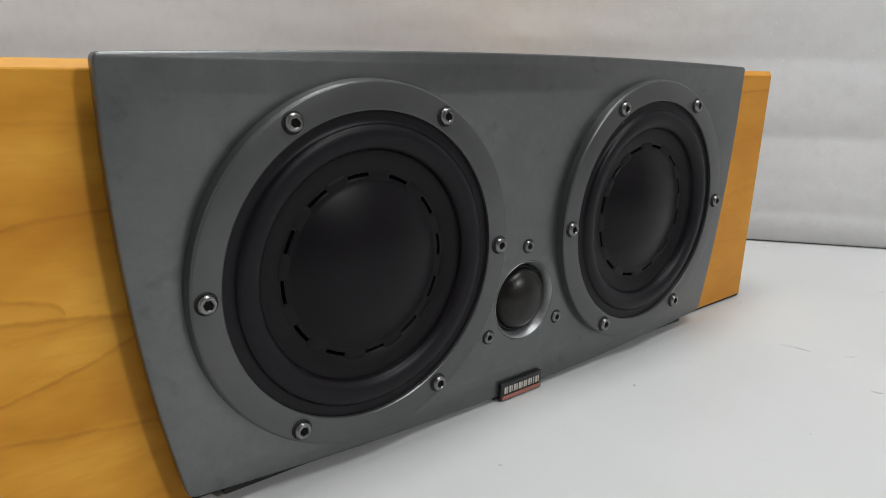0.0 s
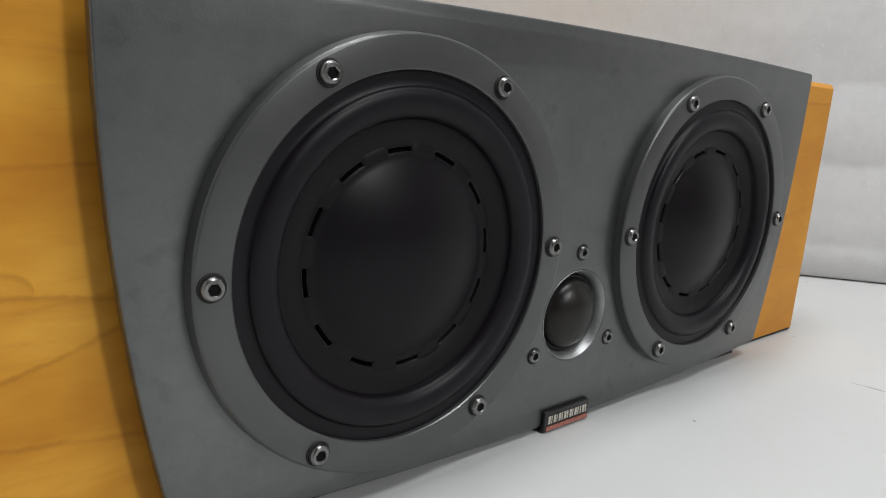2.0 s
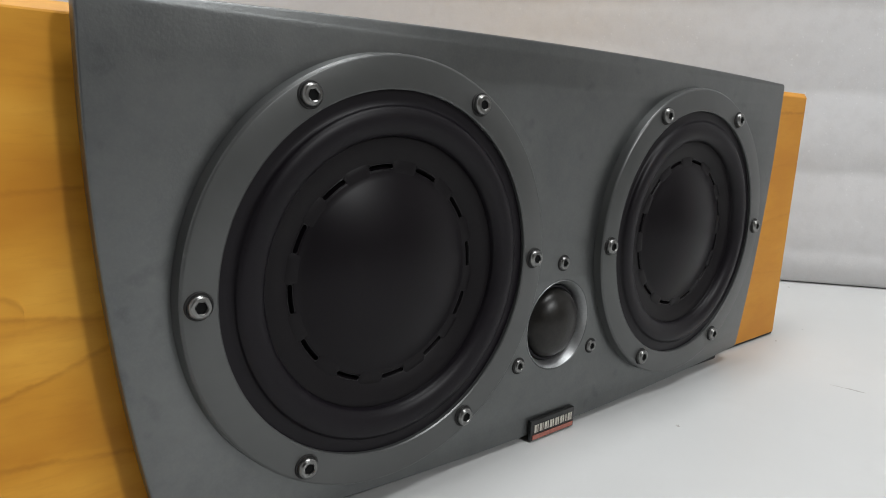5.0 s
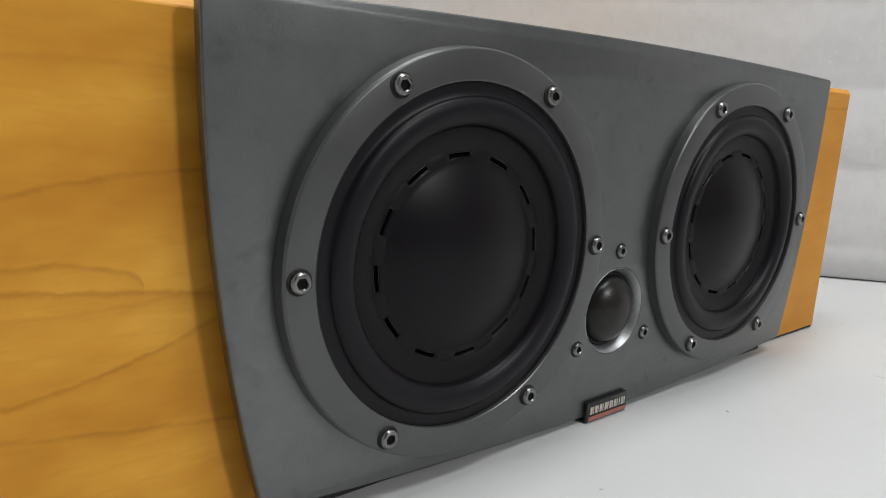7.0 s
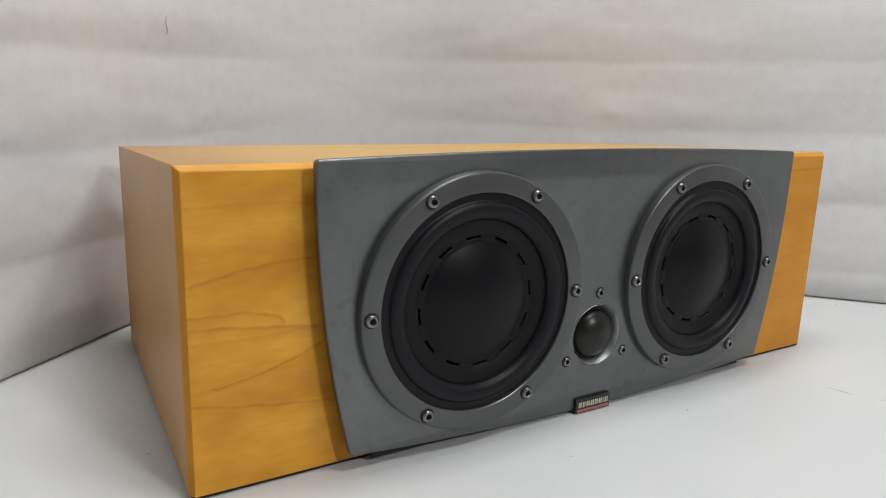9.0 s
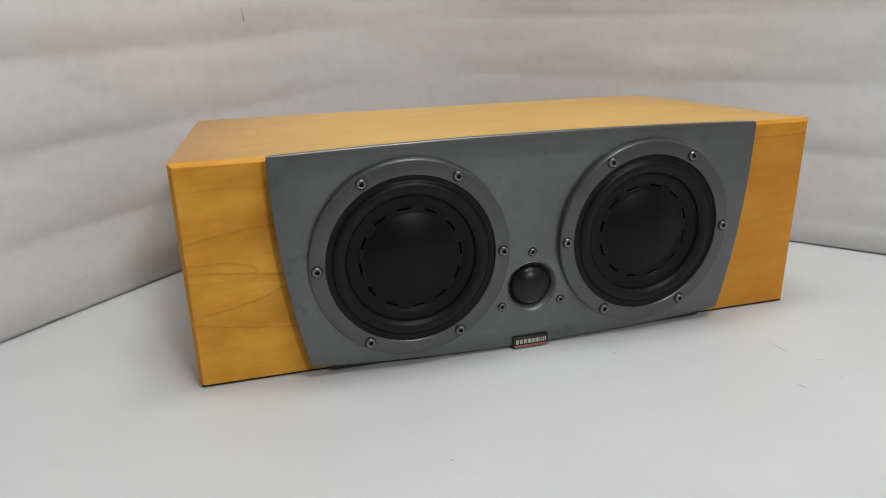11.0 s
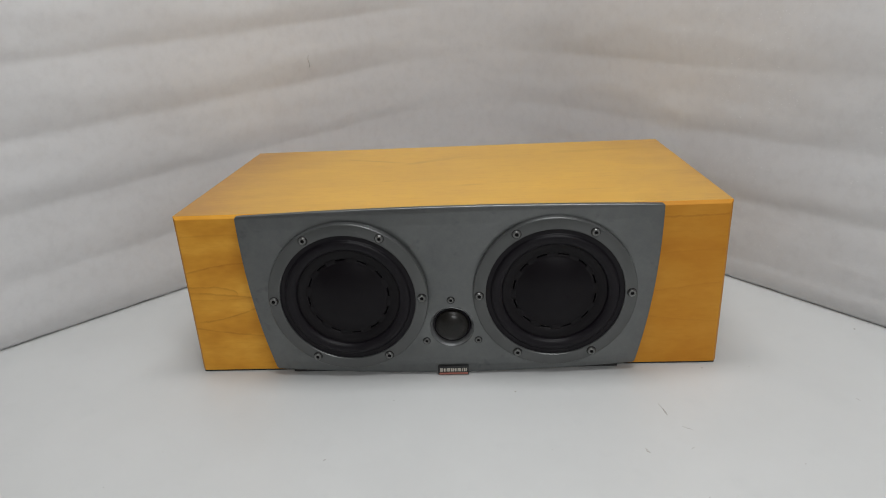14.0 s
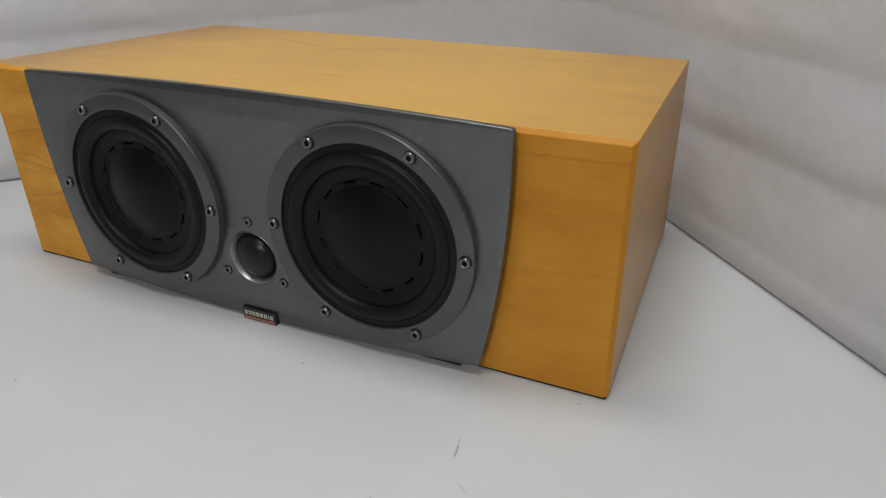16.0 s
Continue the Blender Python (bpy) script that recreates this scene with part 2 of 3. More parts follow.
def foam_material():
    m = Mat("white_foam_sheet", spec=0.35)
    cells = m.noise(420.0, 3.0, 0.65)
    mottle = m.noise(70.0, 4.0, 0.65)
    cloud = m.noise(5.0, 3.0, 0.5)
    c = m.ramp(cloud, (0.3, (0.572, 0.568, 0.572)), (0.7, (0.608, 0.606, 0.611)))
    c = m.mix(c, (0.43, 0.416, 0.414), m.maths("MULTIPLY", m.ramp(mottle, (0.45, (0, 0, 0)), (0.8, (1, 1, 1))), 0.26))
    # pale specks put the foam's glints into its colour, mostly on the +x wall
    glints = m.ramp(m.noise(300.0, 1.0), (0.70, (0, 0, 0)), (0.75, (1, 1, 1)))
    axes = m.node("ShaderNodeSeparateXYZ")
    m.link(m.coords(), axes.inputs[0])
    glint_side = m.ramp(m.maths("ADD", axes.outputs[0], 0.3), (0.42, (0.06, 0.06, 0.06)), (0.62, (1, 1, 1)))
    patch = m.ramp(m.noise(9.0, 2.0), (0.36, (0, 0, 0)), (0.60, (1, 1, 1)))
    warm = m.ramp(m.noise(2.6, 2.0), (0.52, (0, 0, 0)), (0.72, (1, 1, 1)))
    c = m.mix(c, (0.57, 0.52, 0.48), m.maths("MULTIPLY", warm, 0.10))
    m.colour(m.mix(c, (0.86, 0.86, 0.86), m.maths("MULTIPLY", m.maths("MULTIPLY", glints, m.maths("MULTIPLY", patch, glint_side)), 0.24)))
    m.rough(mottle, 0.48, 0.75)
    m.bump(m.mix(cells, mottle, 0.5), 0.17, 0.0012)
    return m.m


def table_material():
    m = Mat("white_laminate", spec=0.4)
    cloud = m.noise(6.0, 4.0, 0.6)
    fine = m.noise(700.0, 2.0)
    smudge = m.ramp(m.noise(22.0, 5.0, 0.65), (0.58, (0, 0, 0)), (0.78, (1, 1, 1)))
    dust = m.ramp(m.noise(240.0, 2.0), (0.73, (0, 0, 0)), (0.80, (1, 1, 1)))
    c = m.ramp(cloud, (0.3, (0.51, 0.515, 0.51)), (0.7, (0.545, 0.55, 0.545)))
    c = m.mix(c, (0.47, 0.48, 0.475), m.maths("MULTIPLY", smudge, 0.35))
    m.colour(m.mix(c, (0.40, 0.39, 0.37), m.maths("MULTIPLY", dust, 0.25)))
    m.rough(cloud, 0.38, 0.52).bump(fine, 0.06, 0.0003)
    return m.m


WOOD = wood_material("honey_veneer", 2, (16.0, 22.0, 30.0), (60.0, 300.0, 380.0), 0.0, gloss=0.12, streaks=0.12, spec=0.12, lines=GROWTH_LINES, pore=0.22)
# upright chamfers turn from the light; their shade is put into this darker tone
WOOD_EDGE_SHADED = wood_material("honey_shaded_edge", 2, (24.0, 24.0, 7.0), (300.0, 300.0, 40.0), 0.0, ((0.42, 0.172, 0.013), (0.48, 0.208, 0.018), (0.54, 0.245, 0.026)), gloss=0.12, spec=0.12)
# the sides take a darker tone than front and top, picked by face direction
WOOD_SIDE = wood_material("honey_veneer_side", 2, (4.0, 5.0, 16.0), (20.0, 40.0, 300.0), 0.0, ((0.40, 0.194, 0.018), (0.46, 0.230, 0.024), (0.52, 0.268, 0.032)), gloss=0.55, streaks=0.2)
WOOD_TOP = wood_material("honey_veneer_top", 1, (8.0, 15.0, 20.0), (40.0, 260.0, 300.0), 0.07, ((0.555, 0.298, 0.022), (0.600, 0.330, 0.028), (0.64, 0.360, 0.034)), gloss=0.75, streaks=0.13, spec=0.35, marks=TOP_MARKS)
GREY = baffle_material()
FLANGE = flange_material()
BACKING = simple_material("black_backing", (0.010, 0.009, 0.009), 0.7)
RUBBER = simple_material("black_rubber", (0.0046, 0.0034, 0.0054), 0.42, spec=0.22, grain=250.0, vary=0.15, bump=0.05)
CONE = simple_material("matt_black_cone", (0.0046, 0.0036, 0.0047), 0.45, spec=0.18, grain=300.0, vary=0.12, bump=0.05)
CAP = simple_material("satin_black_dome", (0.0040, 0.0029, 0.0043), 0.36, spec=0.17, grain=300.0, vary=0.1, bump=0.03)
LIP = simple_material("satin_black_bead", (0.0060, 0.0050, 0.0062), 0.28, spec=0.40, grain=300.0, vary=0.1, bump=0.0)
SLOT = simple_material("deep_black_vent", (0.0012, 0.0011, 0.0012), 0.9, spec=0.02, bump=0.0)
DOME = simple_material("coated_fabric_dome", (0.0100, 0.0088, 0.0074), 0.34, spec=0.32, grain=420.0, vary=0.5, bump=0.4)
SILVER = simple_material("satin_grey_cup", (0.44, 0.45, 0.455), 0.40, metal=0.85, spec=0.5, grain=900.0, vary=0.12)
STEEL = simple_material("zinc_steel", (0.21, 0.21, 0.205), 0.28, metal=1.0, grain=600.0, vary=0.2)
SOCKET = simple_material("dark_socket", (0.006, 0.006, 0.006), 0.7, spec=0.1)
BADGE = simple_material("black_badge", (0.012, 0.012, 0.012), 0.35)
CREAM = simple_material("cream_print", (0.50, 0.47, 0.41), 0.5, grain=800.0)
RED = simple_material("red_print", (0.34, 0.115, 0.085), 0.45, grain=800.0)
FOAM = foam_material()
TABLE = table_material()
PAINT = simple_material("white_wall_paint", (0.74, 0.73, 0.71), 0.85, grain=60.0, vary=0.04)
FLOORING = simple_material("grey_floor", (0.22, 0.20, 0.18), 0.6, grain=30.0, vary=0.2)
FAINT_DIRT = simple_material("faint_scuff", (0.45, 0.445, 0.43), 0.8, grain=900.0, vary=0.2)
DIRT = simple_material("dark_scuff", (0.37, 0.36, 0.34), 0.8, grain=900.0, vary=0.4)
TEAR = simple_material("torn_foam", (0.48, 0.465, 0.45), 0.9, grain=900.0, vary=0.3)
DIM_PAINT = simple_material("grey_room_paint", (0.16, 0.15, 0.14), 0.9, grain=60.0, vary=0.08)
LAMP_WHITE = simple_material("lamp_housing", (0.75, 0.75, 0.74), 0.5, grain=90.0, vary=0.05)


# ---- helpers of this scene ----
def mesh_of(name, bm, material, smooth=40):
    me = bpy.data.meshes.new(name)
    bmesh.ops.recalc_face_normals(bm, faces=bm.faces)
    for f in bm.faces:
        f.smooth = True
    for e in bm.edges:
        if len(e.link_faces) == 2 and e.calc_face_angle(0) > radians(smooth):
            e.smooth = False
    bm.to_mesh(me)
    bm.free()
    me.materials.append(material)
    return me


def part(name, bm, material, parent=None, label="", smooth=40):
    ob = new(name, mesh_of(name, bm, material, smooth))
    ob.parent = parent
    return tagged(ob, label)


def shared(name, me, parent, m):
    ob = new(name, me)
    ob.parent = parent
    ob.matrix_local = m
    return ob


def box(x0, x1, y0, y1, z0, z1, bevel=0.0, segments=2, taper=None):
    bm = bmesh.new()
    bmesh.ops.create_cube(bm, size=1)
    for v in bm.verts:
        v.co = Vector((x1 if v.co.x > 0 else x0, y1 if v.co.y > 0 else y0, z1 if v.co.z > 0 else z0))
    if taper:
        for v in bm.verts:
            taper(v)
    if bevel:
        bmesh.ops.bevel(bm, geom=list(bm.edges), offset=bevel, segments=segments, affect="EDGES", profile=0.5)
    return bm


def lathe(profile, seg=96, start=0.0):
    """A body of revolution round the y axis: profile rows of radius and y."""
    bm = bmesh.new()
    rings = []
    for r, y in profile:
        if r < 1e-6:
            rings.append([bm.verts.new((0, y, 0))])
        else:
            rings.append([bm.verts.new((r * math.cos(start + 2 * math.pi * k / seg), y, r * math.sin(start + 2 * math.pi * k / seg))) for k in range(seg)])
    for a, b in zip(rings, rings[1:]):
        for k in range(seg):
            j = (k + 1) % seg
            if len(a) == 1:
                bm.faces.new((a[0], b[j], b[k]))
            elif len(b) == 1:
                bm.faces.new((a[k], a[j], b[0]))
            else:
                bm.faces.new((a[k], a[j], b[j], b[k]))
    return bm


# ---- the room ----
CORNER = Vector((0.0136, 0.664, 0))
LEFT_WAY = Vector((-0.710, -0.704, 0)).normalized()
RIGHT_WAY = Vector((0.657, -0.754, 0)).normalized()
FLOOR_Z, CEIL_Z = -0.75, 1.70


def slab(name, a, b, z0, z1, thick, side, material, label):
    """A straight wall from a to b; side gives the way of its thickness."""
    bm = bmesh.new()
    off = Vector(side) * thick
    low = [bm.verts.new((p.x, p.y, z0)) for p in (a, b, b + off, a + off)]
    top = [bm.verts.new((p.x, p.y, z1)) for p in (a, b, b + off, a + off)]
    bm.faces.new(low)
    bm.faces.new(top)
    for k in range(4):
        j = (k + 1) % 4
        bm.faces.new((low[k], low[j], top[j], top[k]))
    return tagged(part(name, bm, material), label, "wall", kind="structure")


back = 0.045
corner_out = CORNER + Vector((0.0, back * 1.41, 0))
far_left = corner_out + LEFT_WAY * 3.2
far_right = corner_out + RIGHT_WAY * 3.2
far_front = corner_out + LEFT_WAY * 3.2 + RIGHT_WAY * 3.2
slab("wall_left", corner_out, far_left, FLOOR_Z, CEIL_Z, 0.1, (-RIGHT_WAY), PAINT, "plain white painted room wall behind the foam")
slab("wall_right", corner_out, far_right, FLOOR_Z, CEIL_Z, 0.1, (-LEFT_WAY), PAINT, "plain white painted room wall behind the foam")
slab("wall_front", far_left, far_front, FLOOR_Z, CEIL_Z, 0.1, LEFT_WAY, DIM_PAINT, "plain dark grey painted wall closing the room")
slab("wall_side", far_right, far_front, FLOOR_Z, CEIL_Z, 0.1, RIGHT_WAY, DIM_PAINT, "plain dark grey painted wall closing the room")


def sheet(name, z0, z1, grow, material, label, category):
    bm = bmesh.new()
    mid = (corner_out + far_front) / 2
    pts = [p + (p - mid).normalized() * grow for p in (corner_out, far_left, far_front, far_right)]
    low = [bm.verts.new((p.x, p.y, z0)) for p in pts]
    top = [bm.verts.new((p.x, p.y, z1)) for p in pts]
    bm.faces.new(low)
    bm.faces.new(top)
    for k in range(4):
        j = (k + 1) % 4
        bm.faces.new((low[k], low[j], top[j], top[k]))
    return tagged(part(name, bm, material), label, category, kind="structure")


sheet("floor", FLOOR_Z - 0.1, FLOOR_Z, 0.2, FLOORING, "dull grey floor of the room", "floor")
sheet("ceiling", CEIL_Z, CEIL_Z + 0.1, 0.2, DIM_PAINT, "plain grey ceiling", "ceiling")


def foam_backdrop():
    """One soft foam sheet hung round the corner, with long level ripples and a rolled-under foot."""
    radius, reach, height = 0.22, 1.45, 1.15
    half = math.acos(LEFT_WAY.dot(RIGHT_WAY)) / 2
    cut = radius / math.tan(half)
    centre = CORNER + (LEFT_WAY + RIGHT_WAY).normalized() * (radius / math.sin(half))
    line = []
    steps = 150
    for k in range(steps, 0, -1):
        s = cut + (reach - cut) * k / steps
        line.append((CORNER + LEFT_WAY * s, Vector((0.704, -0.710, 0)).normalized(), -s))
    turn = math.pi - 2 * half
    a_left = CORNER + LEFT_WAY * cut - centre
    for k in range(17):
        ang = -turn * k / 16
        d = Matrix.Rotation(ang, 3, "Z") @ a_left
        line.append((centre + d, -d.normalized(), -cut + 2 * cut * k / 16))
    for k in range(1, steps + 1):
        s = cut + (reach - cut) * k / steps
        line.append((CORNER + RIGHT_WAY * s, Vector((-0.754, -0.657, 0)).normalized(), s))
    rows = [0.0016 + 0.0040 * k for k in range(12)] + [0.05 + 0.0042 * k for k in range(1, 150)] + [0.68 + 0.012 * k for k in range(1, 40)]
    bm = bmesh.new()
    grid = []
    for z in rows:
        row = []
        for p, n, s in line:
            drift = 0.013 * noise.noise((s * 1.7, 3.1, z * 1.2)) + 0.0022 * noise.noise((s * 22.0, 8.0, z * 9.0)) + 0.0012 * noise.noise((s * 60.0, 9.0, z * 20.0))
            w = (z + drift - 0.0205 - 0.0145 * math.tanh(s / 0.3)) / 0.086
            f = w - math.floor(w)
            ridge = math.sin(math.pi / 2 * f / 0.34) if f < 0.34 else math.cos(math.pi / 2 * (f - 0.34) / 0.66)
            strength = 0.80 + 1.0 * noise.noise((s * 2.6, 12.0, math.floor(w) * 3.7))
            strength *= 0.08 + 0.92 * min(1.0, abs(s) / 0.36)
            d = 0.0028 * ridge * max(0.1, strength) + 0.0018 * noise.noise((s * 1.7, 20.0, z * 7.0)) + 0.0008 * noise.noise((s * 5.0, 25.0, z * 19.0))
            d += 0.0007 * noise.noise((s * 20.0, 30.0, z * 34.0)) * (0.3 + ridge) + 0.0003 * noise.noise((s * 48.0, 33.0, z * 70.0))
            d *= min(1.0, z / 0.04)
            d += 0.007 * min(1.0, z / 0.03) * (2 - min(1.0, z / 0.03)) * (1 - 0.5 * min(1.0, z / 0.15))
            q = p + n * d
            row.append(bm.verts.new((q.x, q.y, z + (0.0015 * max(0, noise.noise((s * 30, 5, 0))) if z < 0.003 else 0))))
        grid.append(row)
    back_row = [[bm.verts.new((p.x - n.x * 0.014, p.y - n.y * 0.014, z)) for p, n, s in line] for z in (rows[0], rows[-1])]
    for a, b in zip(grid, grid[1:]):
        for k in range(len(line) - 1):
            bm.faces.new((a[k], a[k + 1], b[k + 1], b[k]))
    for k in range(len(line) - 1):
        bm.faces.new((grid[0][k], back_row[0][k], back_row[0][k + 1], grid[0][k + 1]))
        bm.faces.new((grid[-1][k], grid[-1][k + 1], back_row[1][k + 1], back_row[1][k]))
        bm.faces.new((back_row[0][k], back_row[1][k], back_row[1][k + 1], back_row[0][k + 1]))
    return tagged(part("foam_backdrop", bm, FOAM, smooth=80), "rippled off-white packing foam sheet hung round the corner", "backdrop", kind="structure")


foam_backdrop()


def table():
    """A white laminate worktop that fills the corner, on legs."""
    bm = bmesh.new()
    c = CORNER + Vector((0, 0.03, 0))
    pts = [c, c + LEFT_WAY * 1.55, c + LEFT_WAY * 1.55 + RIGHT_WAY * 1.55, c + RIGHT_WAY * 1.55]
    low = [bm.verts.new((p.x, p.y, -0.03)) for p in pts]
    top = [bm.verts.new((p.x, p.y, 0.0)) for p in pts]
    bm.faces.new(low)
    bm.faces.new(top)
    for k in range(4):
        j = (k + 1) % 4
        bm.faces.new((low[k], low[j], top[j], top[k]))
    bmesh.ops.bevel(bm, geom=list(bm.edges), offset=0.0015, segments=2, affect="EDGES")
    root = tagged(new("table"), "white laminate worktop, scuffed, set into the corner", "table")
    part("tabletop", bm, TABLE, root)
    mid = sum(pts, Vector()) / 4
    leg = mesh_of("leg", box(-0.025, 0.025, -0.025, 0.025, FLOOR_Z, -0.03, 0.003), LAMP_WHITE)
    for p in pts:
        q = p + (mid - p) * 0.10
        shared("leg", leg, root, pose(q.x, q.y, 0))


table()


def lamp_body(x, y, sx, sy):
    root = tagged(new("ceiling_lamp"), "long white ceiling lamp with open diffuser", "lamp", "ceiling lamps")
    root.location = (x, y, CEIL_Z)
    for name, a in (("side_rail", (-sx / 2 - 0.02, -sx / 2, -sy / 2, sy / 2)), ("side_rail", (sx / 2, sx / 2 + 0.02, -sy / 2, sy / 2)),
                    ("long_rail", (-sx / 2 - 0.02, sx / 2 + 0.02, -sy / 2 - 0.02, -sy / 2)), ("long_rail", (-sx / 2 - 0.02, sx / 2 + 0.02, sy / 2, sy / 2 + 0.02))):
        part(name, box(*a, -0.08, 0.0, 0.002), LAMP_WHITE, root)
    part("tray", box(-sx / 2, sx / 2, -sy / 2, sy / 2, -0.012, -0.001, 0.001), LAMP_WHITE, root)


for lx, ly, lsx, lsy, watts in LAMPS:
    lamp_body(lx, ly, lsx, lsy)


# ---- the loudspeaker ----
FRONT, BAFFLE_Y, FLANGE_Y = 0.0205, 0.0070, 0.0012
speaker = tagged(new("loudspeaker"), "honey wood centre loudspeaker with grey baffle and two woofers", "loudspeaker")


def cabinet():
    def narrow(v):
        if v.co.y > 0.1:
            v.co.x *= 0.2850 / 0.2932
            v.co.z = 0.1820 if v.co.z > 0.1 else 0.0025

    bm = box(-0.2932, 0.2932, FRONT, 0.3190, 0.0025, 0.1924, taper=narrow)
    front = [e for e in bm.edges if all(v.co.y < 0.1 for v in e.verts) and not all(v.co.z < 0.1 for v in e.verts)]
    bmesh.ops.bevel(bm, geom=front, offset=0.0035, segments=1, affect="EDGES")
    bmesh.ops.bevel(bm, geom=list(bm.edges), offset=0.0004, segments=1, affect="EDGES")
    body = part("cabinet", bm, WOOD, speaker, "honey cherry veneer box with chamfered front edges", smooth=8)
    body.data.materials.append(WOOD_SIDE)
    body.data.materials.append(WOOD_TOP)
    body.data.materials.append(WOOD_EDGE_SHADED)
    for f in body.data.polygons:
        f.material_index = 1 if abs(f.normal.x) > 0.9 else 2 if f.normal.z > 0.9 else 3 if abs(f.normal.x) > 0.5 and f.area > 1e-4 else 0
    def draw_in(v):
        if v.co.y > 0.1:
            v.co.x *= 0.2835 / 0.2915

    # added black plate that fills the gap and stands for the contact shadow
    part("contact_shadow_plate", box(-0.2915, 0.2915, FRONT + 0.0015, 0.3175, 0.0002, 0.0028, 0.0003, 1, draw_in), BACKING, speaker, "thin black plate added under the box for its contact shadow")


cabinet()


def side_x(z, inset=0.0):
    f = min(1.0, max(0.0, (0.195 - z) / 0.184))
    return 0.2205 - 0.0210 * f ** 2.2 - inset


def outline(inset):
    """The baffle's outline: crowned top, bowed bottom, sides that draw in downwards."""
    zt, zb = 0.1950 - inset, 0.0115 + inset
    n = 28
    right = [(side_x(zb + (zt - zb) * k / n, inset), zb + (zt - zb) * k / n) for k in range(n + 1)]
    xt, xb = right[-1][0], right[0][0]
    top = [(xt - 2 * xt * k / n, zt + 0.0042 * (1 - (1 - 2 * k / n) ** 2)) for k in range(1, n)]
    left = [(-x, z) for x, z in reversed(right)]
    low = [(-xb + 2 * xb * k / n, zb - 0.0085 * (1 - (1 - 2 * k / n) ** 2)) for k in range(1, n)]
    return rounded(right + top + left + low, 0.0030)


def rounded(loop, radius):
    """The same outline with its sharp corners drawn as short arcs."""
    pts, out = [Vector(p) for p in loop], []
    for k, p in enumerate(pts):
        a, b = pts[k - 1] - p, pts[(k + 1) % len(pts)] - p
        if a.angle(b) > radians(150):
            out.append(tuple(p))
            continue
        a, b = a.normalized() * radius, b.normalized() * radius
        for f in (0.0, 0.2, 0.4, 0.6, 0.8, 1.0):
            out.append(tuple(p + a * (1 - f) ** 2 + b * f ** 2))
    return out


def spacer_outline():
    """The spacer behind the baffle: drawn in at the sides, straight along the bottom."""
    zt, zb, n = 0.1850, 0.0036, 20
    right = [(side_x(zb + (zt - zb) * k / n, 0.0170), zb + (zt - zb) * k / n) for k in range(n + 1)]
    return right + [(-x, z) for x, z in reversed(right)]


WOOFERS = ((-0.1096, 0.100), (0.1114, 0.100))
TWEETER = (0.0006, 0.0602)


def plate(name, rows, holes, y_front, thick, bevel, material, parent, label):
    """A flat plate with round holes, its edges rounded, standing in the xz plane."""
    curve = bpy.data.curves.new(name, "CURVE")
    curve.dimensions, curve.fill_mode = "2D", "BOTH"
    curve.extrude, curve.bevel_depth, curve.bevel_resolution, curve.offset = thick / 2 - bevel, bevel, 2, -bevel
    loops = [rows] + [[(x + r * math.cos(2 * math.pi * k / 96), z + r * math.sin(2 * math.pi * k / 96)) for k in range(96)] for x, z, r in holes]
    for loop in loops:
        s = curve.splines.new("POLY")
        s.points.add(len(loop) - 1)
        for p, (x, z) in zip(s.points, loop):
            p.co = (x, z, 0, 1)
        s.use_cyclic_u = True
    tmp = bpy.data.objects.new("tmp", curve)
    scene.collection.objects.link(tmp)
    bpy.context.view_layer.update()
    me = bpy.data.meshes.new_from_object(tmp.evaluated_get(bpy.context.evaluated_depsgraph_get()))
    bpy.data.objects.remove(tmp)
    bm = bmesh.new()
    bm.from_mesh(me)
    bpy.data.meshes.remove(me)
    for v in bm.verts:
        v.co = Vector((v.co.x, y_front + thick / 2 - v.co.z, v.co.y))
    bmesh.ops.remove_doubles(bm, verts=bm.verts, dist=1e-5)
    return part(name, bm, material, parent, label, smooth=35)


HOLES = [(x, z, 0.0760) for x, z in WOOFERS]
baffle = plate("baffle", outline(0.0), HOLES + [(*TWEETER, 0.0236)], BAFFLE_Y, 0.0058, 0.0010, GREY, speaker, "dark grey textured baffle plate with curved edges")
plate("backing_plate", spacer_outline(), HOLES + [(*TWEETER, 0.0246)], BAFFLE_Y + 0.0053, FRONT - BAFFLE_Y - 0.0057, 0.0004, BACKING, speaker, "black recessed spacer behind the baffle")


